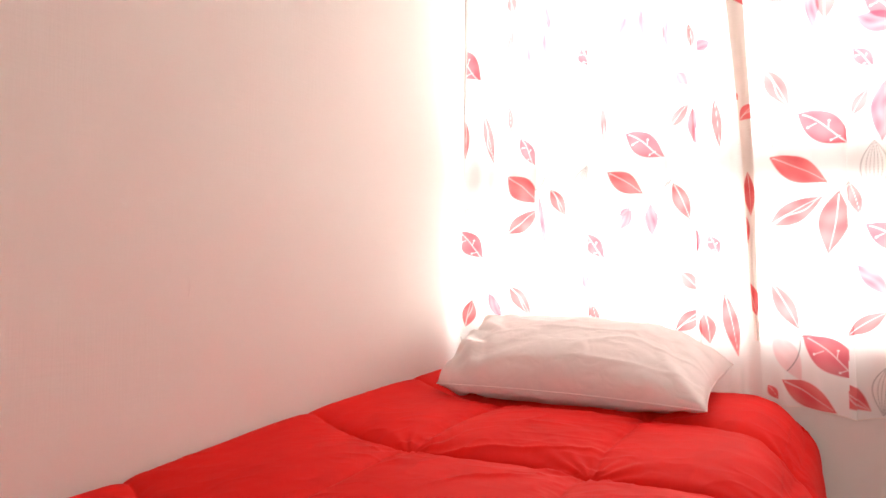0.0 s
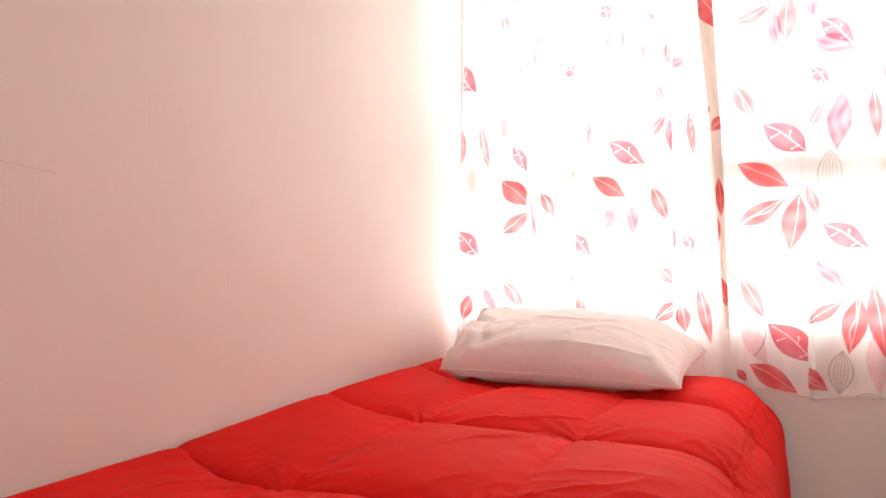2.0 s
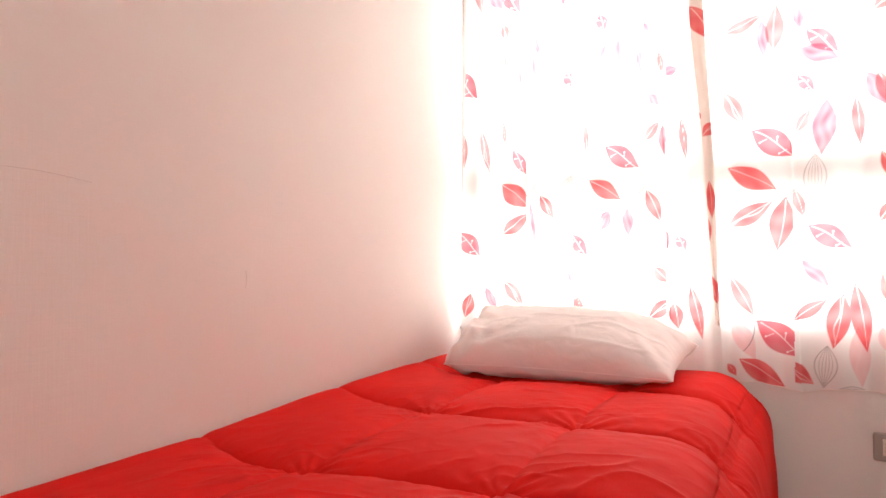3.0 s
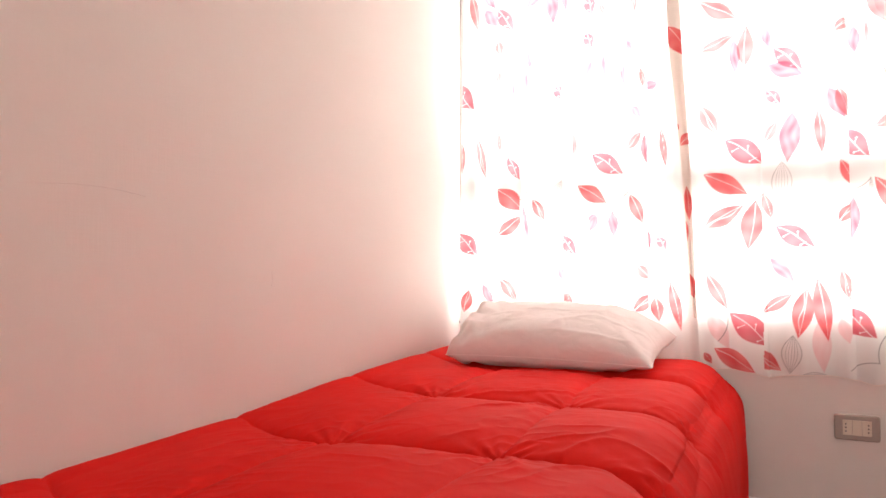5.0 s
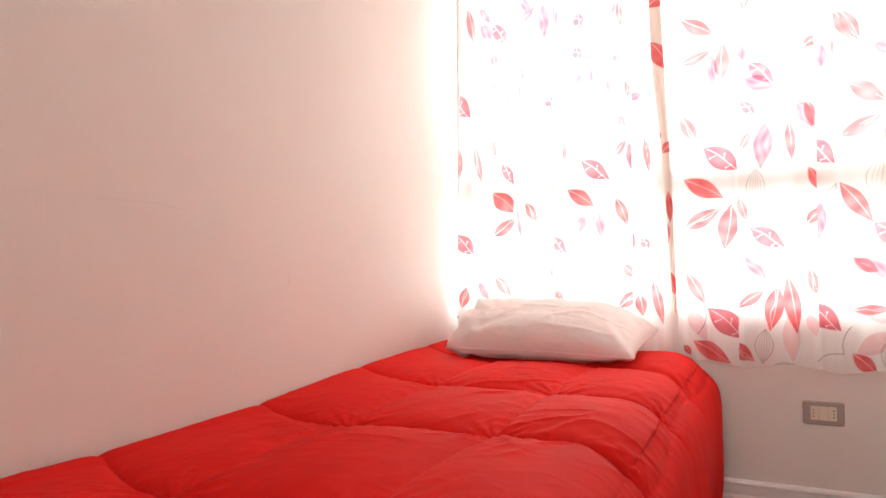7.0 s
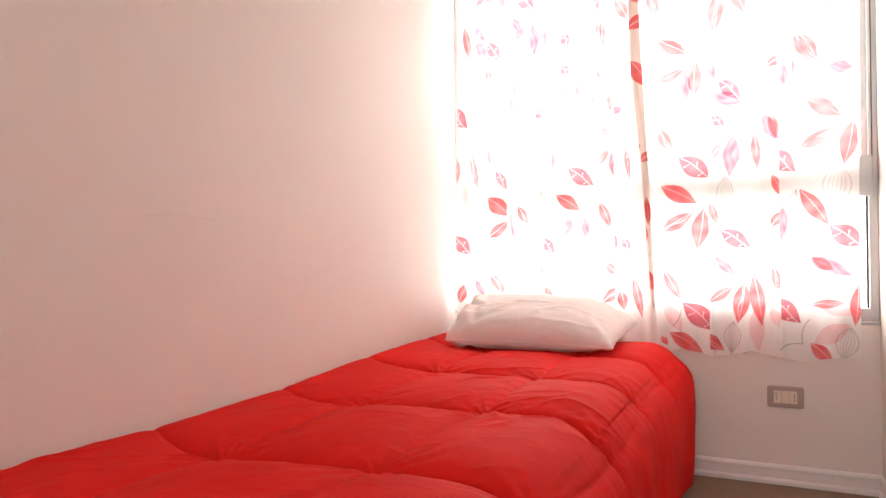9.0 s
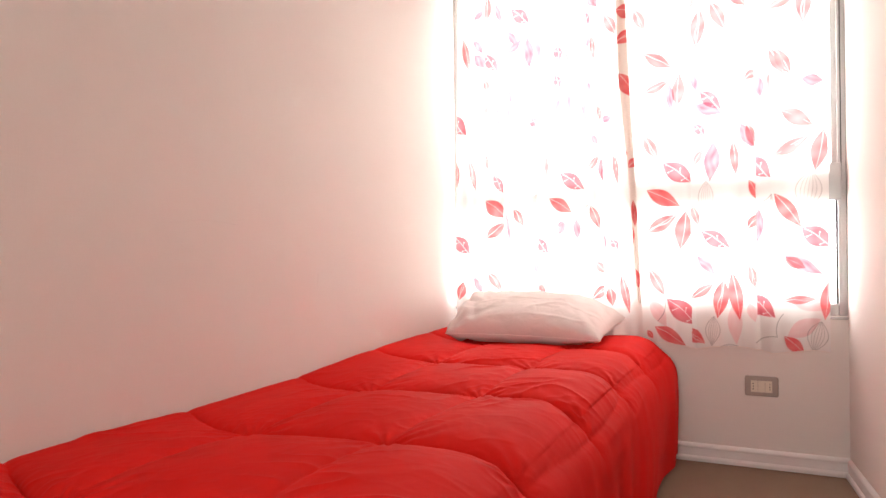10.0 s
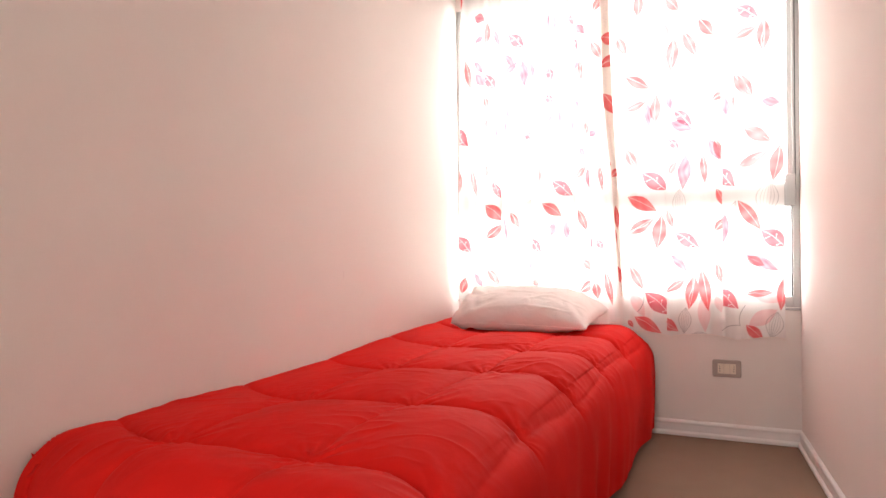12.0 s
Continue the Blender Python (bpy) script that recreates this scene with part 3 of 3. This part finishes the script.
def comforter():
    """A quilted, filled comforter in boxes, spread over the bed and hanging down its open side and foot."""
    root = tagged(new("comforter"), "bright red quilted comforter with puffy boxes spread over the bed", "comforter")
    na, nb = 340, 900
    A, B = np.meshgrid(np.linspace(-1.615, -0.27, na), np.linspace(-2.90, -0.045, nb))
    top, r, edge = 0.468, 0.085, -0.760
    foot = -2.39 + 0.15 * np.clip((-1.10 - A) / 0.45, 0, 1)
    out_r, drop_r = fold(A, edge, r, 1)
    out_f, drop_f = fold(B, foot, 0.12, -1)
    out_w, drop_w = fold(A, -1.56, 0.035, -1)
    low = np.maximum(drop_r - 0.03, 0)
    flare = 0.035 * np.clip((-B - 1.0) / 1.3, 0, 1)
    X = np.where(A > edge, edge + (1 + flare / 0.085) * out_r + 0.56 * low * np.exp(-low / 0.20), np.where(A < -1.56, -1.56 - out_w, A))
    Y = np.where(B < foot, foot - out_f - 0.10 * np.maximum(drop_f - 0.12, 0), B)
    drop = np.maximum(np.maximum(drop_r, drop_f), drop_w) + 0.25 * np.minimum(drop_r, drop_f)
    Z = top - drop
    # lowered along the wall, towards the foot, to fit its outline in the camera's view
    Z = Z - 0.029 * np.clip((-1.12 - A) / 0.40, 0, 1) * np.clip((-B - 0.45) / 1.0, 0, 1)
    # and raised in the corner by the pillow, for the same outline
    Z = Z + 0.014 * np.clip((-1.25 - A) / 0.30, 0, 1) * np.clip((B + 1.25) / 0.7, 0, 1)
    # boxes between the seams, which draw up towards the head along the wall
    draw = np.clip((-1.28 - A) / 0.36, 0, 1) ** 1.3
    Bs = B + 0.006 * np.sin(5 * A + 2 * B) - 0.15 * draw + 0.03 * np.clip((A + 0.80) / 0.16, 0, 1)
    As = A + 0.008 * np.sin(6 * B) + 0.006 * noise_grid(A, B, 5, 5, 40.0)
    dy, dx = near(SEAMS_Y, Bs), near(SEAMS_X, As)
    side = np.clip((drop - 0.06) / 0.1, 0, 1)
    over = np.clip((A + 0.70) / 0.09, 0, 1)
    wallward = np.clip((-1.36 - A) / 0.20, 0, 1)
    py = 1 - np.exp(-dy / 0.011)
    py = py + (1 - py) * (0.97 * over + 0.55 * wallward)
    px = 1 - np.exp(-dx / 0.016)
    dome_y = np.sqrt(np.clip(1 - (1 - np.clip(dy / 0.215, 0, 1)) ** 2, 0, 1))
    dome_y = dome_y + (0.82 - dome_y) * (0.97 * over + 0.88 * wallward)
    dome_x = np.sqrt(np.clip(1 - (1 - np.clip(dx / 0.15, 0, 1)) ** 2, 0, 1))
    h = 0.012 * py * (0.66 + 0.34 * px) + 0.036 * dome_y * (0.63 + 0.37 * dome_x)
    # short gathers along the stitching, strongest where the seams cross
    rad = np.hypot(dx, dy)
    cross = np.exp(-rad / 0.10)
    plain = (1 - over) * (1 - np.clip(drop_f / 0.05, 0, 1)) * (1 - np.clip(drop_w / 0.02, 0, 1))
    g1 = noise_grid(A, B, 52, 10, 2.0)
    h += 0.0040 * g1 * np.exp(-dy / 0.026) * (0.45 + 0.9 * cross) * plain
    g2 = noise_grid(A + 0.3 * B, B, 10, 46, 5.0)
    h += 0.0034 * g2 * np.exp(-dx / 0.028) * (0.20 + cross) * plain
    # creases that run out from the crossings, and long slack folds in the boxes
    star = np.sin(13 * np.arctan2(dy, dx) + 9 * noise_grid(A, B, 3.1, 2.7, 21.0))
    h += 0.0036 * plain * star * np.exp(-rad / 0.070) * np.clip(rad / 0.02, 0, 1)
    g3 = 1 - np.abs(noise_grid(A + 0.9 * B, B - 0.7 * A, 4, 10, 9.0))
    sparse = np.clip(2.4 * noise_grid(A, B, 3.2, 3.0, 31.0), 0, 1)
    h += 0.0060 * (g3 ** 10) * sparse * plain
    g4 = 1 - np.abs(noise_grid(A - 0.8 * B, B + 0.8 * A, 16, 13, 17.0))
    h += 0.0036 * (g4 ** 8) * np.exp(-rad / 0.12) * plain
    g5 = 1 - np.abs(noise_grid(A + 0.35 * B, B - 0.25 * A, 3.0, 22, 47.0))
    h += 0.0010 * (g5 ** 7) * np.clip(2.0 * noise_grid(A, B, 2.6, 2.2, 53.0), 0, 1) * plain
    # small dents all over the slack cloth
    h += 0.0008 * noise_grid(A + 0.2 * B, B, 26, 22, 61.0) * plain + 0.0010 * noise_grid(A, B + 0.4 * A, 60, 34, 71.0) * plain * (0.2 + cross)
    g6 = noise_grid(A, B + 0.15 * A, 5, 14, 83.0)
    h += 0.0028 * g6 * np.exp(-((A + 0.60) / 0.07) ** 2)
    h += 0.012 * noise_grid(A, B, 2.4, 2.0, 13.0)
    hang = (np.sin(17 * B + 2.4 * np.sin(5 * B) + 3 * drop) + 0.12 * np.sin(41 * B + 3 * np.sin(7 * B))) * 0.011 * np.clip((drop - 0.09) / 0.25, 0, 1)
    co = np.stack([X, Y, Z], -1)
    nrm = np.cross(np.gradient(co, axis=1), np.gradient(co, axis=0))
    nrm /= np.maximum(np.linalg.norm(nrm, axis=-1, keepdims=True), 1e-9)
    co = co + nrm * (h * (1 - 0.50 * side) + 0.014 * side + hang)[..., None]
    co[..., 0] = np.maximum(co[..., 0], ROOM_L + 0.006)
    co[..., 2] = np.maximum(co[..., 2], 0.03)
    ob = new("cover", cloth_mesh("cover", co[..., 0], co[..., 1], co[..., 2], {}, QUILT))
    ob.parent = root
    so = ob.modifiers.new("filling", "SOLIDIFY")
    so.thickness, so.offset = 0.012, -1
    ob.cycles.shadow_terminator_geometry_offset = 0.3
    # the stitching in the seams
    for sy in SEAMS_Y[1:-1]:
        j = np.argmin(np.abs(Bs - sy), axis=0)
        pts = [co[j[i], i] + nrm[j[i], i] * -0.0001 for i in range(30, na - 4, 2) if A[0, i] < -0.72]
        rolled_edge("seam", root, pts, 0.0006, THREAD)
    return root


comforter()


# ---- the pillow ----
def pillow():
    n = 96
    L, D, T = 0.625, 0.40, 0.170
    root = tagged(new("pillow"), "plump white pillow in a creased cotton case on the red comforter", "pillow")
    bm = bmesh.new()
    rim = []
    for sgn in (1, -1):
        grid = []
        for j in range(n + 1):
            row = []
            for i in range(n + 1):
                s, t = 2 * i / n - 1, 2 * j / n - 1
                # corners stay pointed, the sides draw in
                x = s * L / 2 * (1 - 0.055 * (1 - t * t)) - 0.032 * max(-s, 0) * (t + 1)
                y = t * D / 2 * (1 - 0.085 * (1 - s * s))
                f = max((1 - abs(s) ** (9.0 if s < 0 else 2.3)) * (1 - abs(t) ** (4.6 if t < 0 else 3.0)), 0.0) ** 0.46
                z = sgn * T / 2 * f * (1.02 if sgn > 0 else 0.55 + 0.45 * max(t + 0.2, 0))
                z -= 0.060 * max((s - 0.25) / 0.75, 0) ** 1.6 * (t + 1) / 2
                p = Vector((x * 9, y * 9, sgn * 3))
                z += sgn * f * (0.010 * noise.noise(p * 0.5) + 0.003 * noise.noise(p * 2.1))
                wob = 2.5 * noise.noise(Vector((3 * s, 3 * t, 1)))
                # creases that fan out from the corners, and long soft folds between them
                for cs, ct, k in ((-1.15, -1.2, 15), (1.15, -1.2, 12), (-1.15, 1.2, 11), (1.15, 1.2, 13)):
                    r, a = math.hypot(s - cs, t - ct), math.atan2(t - ct, s - cs)
                    z += sgn * f * (0.015 if cs < 0 else 0.009) * math.sin(k * a + wob) * math.exp(-r / 0.50)
                ridge = 1 - abs(noise.noise(Vector((x * 4 + 2 * y, y * 9 - 3 * x, 3.3))))
                fine = 1 - abs(noise.noise(Vector((x * 13 - 9 * y, y * 17 + 6 * x, 7.7))))
                z += sgn * f * (0.007 * ridge ** 12 + 0.0020 * fine ** 9)
                z += f * (0.016 if s < 0 else 0.010) * math.sin(24 * s + 7 * t + wob) * max(abs(s) - 0.55, 0) * 2
                if sgn > 0 and (abs(s) == 1 or abs(t) == 1):
                    rim.append((math.atan2(t, s), Vector((x, y, z))))
                row.append(bm.verts.new((x, y, z)))
            grid.append(row)
        for j in range(n):
            for i in range(n):
                q = (grid[j][i], grid[j][i + 1], grid[j + 1][i + 1], grid[j + 1][i])
                bm.faces.new(q if sgn > 0 else q[::-1])
    bmesh.ops.remove_doubles(bm, verts=bm.verts, dist=0.0004)
    part("case", bm, LINEN, root, smooth=True)
    loop = [co for _, co in sorted(rim, key=lambda q: q[0])]
    rolled_edge("piping", root, loop + loop[:1], 0.0012, LINEN)
    root.matrix_world = pose(-1.118, -0.296, 0.584, 15, 0, -2)
    return root


pillow()


# ---- small things on the wall ----
def socket():
    root = tagged(new("wall_socket"), "taupe double wall socket plate with a cream insert", "wall socket")
    root.location = (-0.298, -0.0005, 0.3185)
    bm = box((-0.060, -0.010, -0.0385), (0.060, 0.0, 0.0385))
    upright = [e for e in bm.edges if abs(e.verts[0].co.y - e.verts[1].co.y) > 0.005]
    bmesh.ops.bevel(bm, geom=upright, offset=0.008, segments=5, affect="EDGES", profile=0.5)
    front = [e for e in bm.edges if all(v.co.y < -0.0099 for v in e.verts)]
    bmesh.ops.bevel(bm, geom=front, offset=0.004, segments=3, affect="EDGES", profile=0.5)
    part("plate", bm, PLATE, root, smooth=False)
    for k, x in enumerate((-0.0255, 0.0, 0.0255)):
        mod = part("module", box((x - 0.0122, -0.0125, -0.0225), (x + 0.0122, -0.008, 0.0225), 0.001), CREAM, root, "cream socket module" if k != 1 else "blank cream module")
        if k != 1:
            # near-black pegs stand in for the shade inside the pin holes
            for z in (-0.0105, 0.0, 0.0105):
                h = bmesh.new()
                bmesh.ops.create_cone(h, cap_ends=True, segments=12, radius1=0.0021, radius2=0.0021, depth=0.003, matrix=pose(x + (-0.004 if k == 0 else 0.004), -0.0122, z, 90))
                part("hole", h, HOLE_SHADE, mod)
    return root


socket()


def wall_mark(name, pts, label):
    """A faint drag mark on the painted wall."""
    ob = rolled_edge(name, None, [(ROOM_L + 0.0002, y, z) for y, z in pts], 0.0007, SCUFF)
    return tagged(ob, label, "scuff mark")


wall_mark("scuff_mark", [(-1.72 + 0.05 * k, 0.945 + 0.010 * math.sin(k * 0.62)) for k in range(6)], "faint grey curved scuff on the cream wall")
wall_mark("scuff_mark", [(-1.10 + 0.003 * math.sin(k), 0.76 + 0.012 * k) for k in range(4)], "short faint upright scuff on the cream wall")
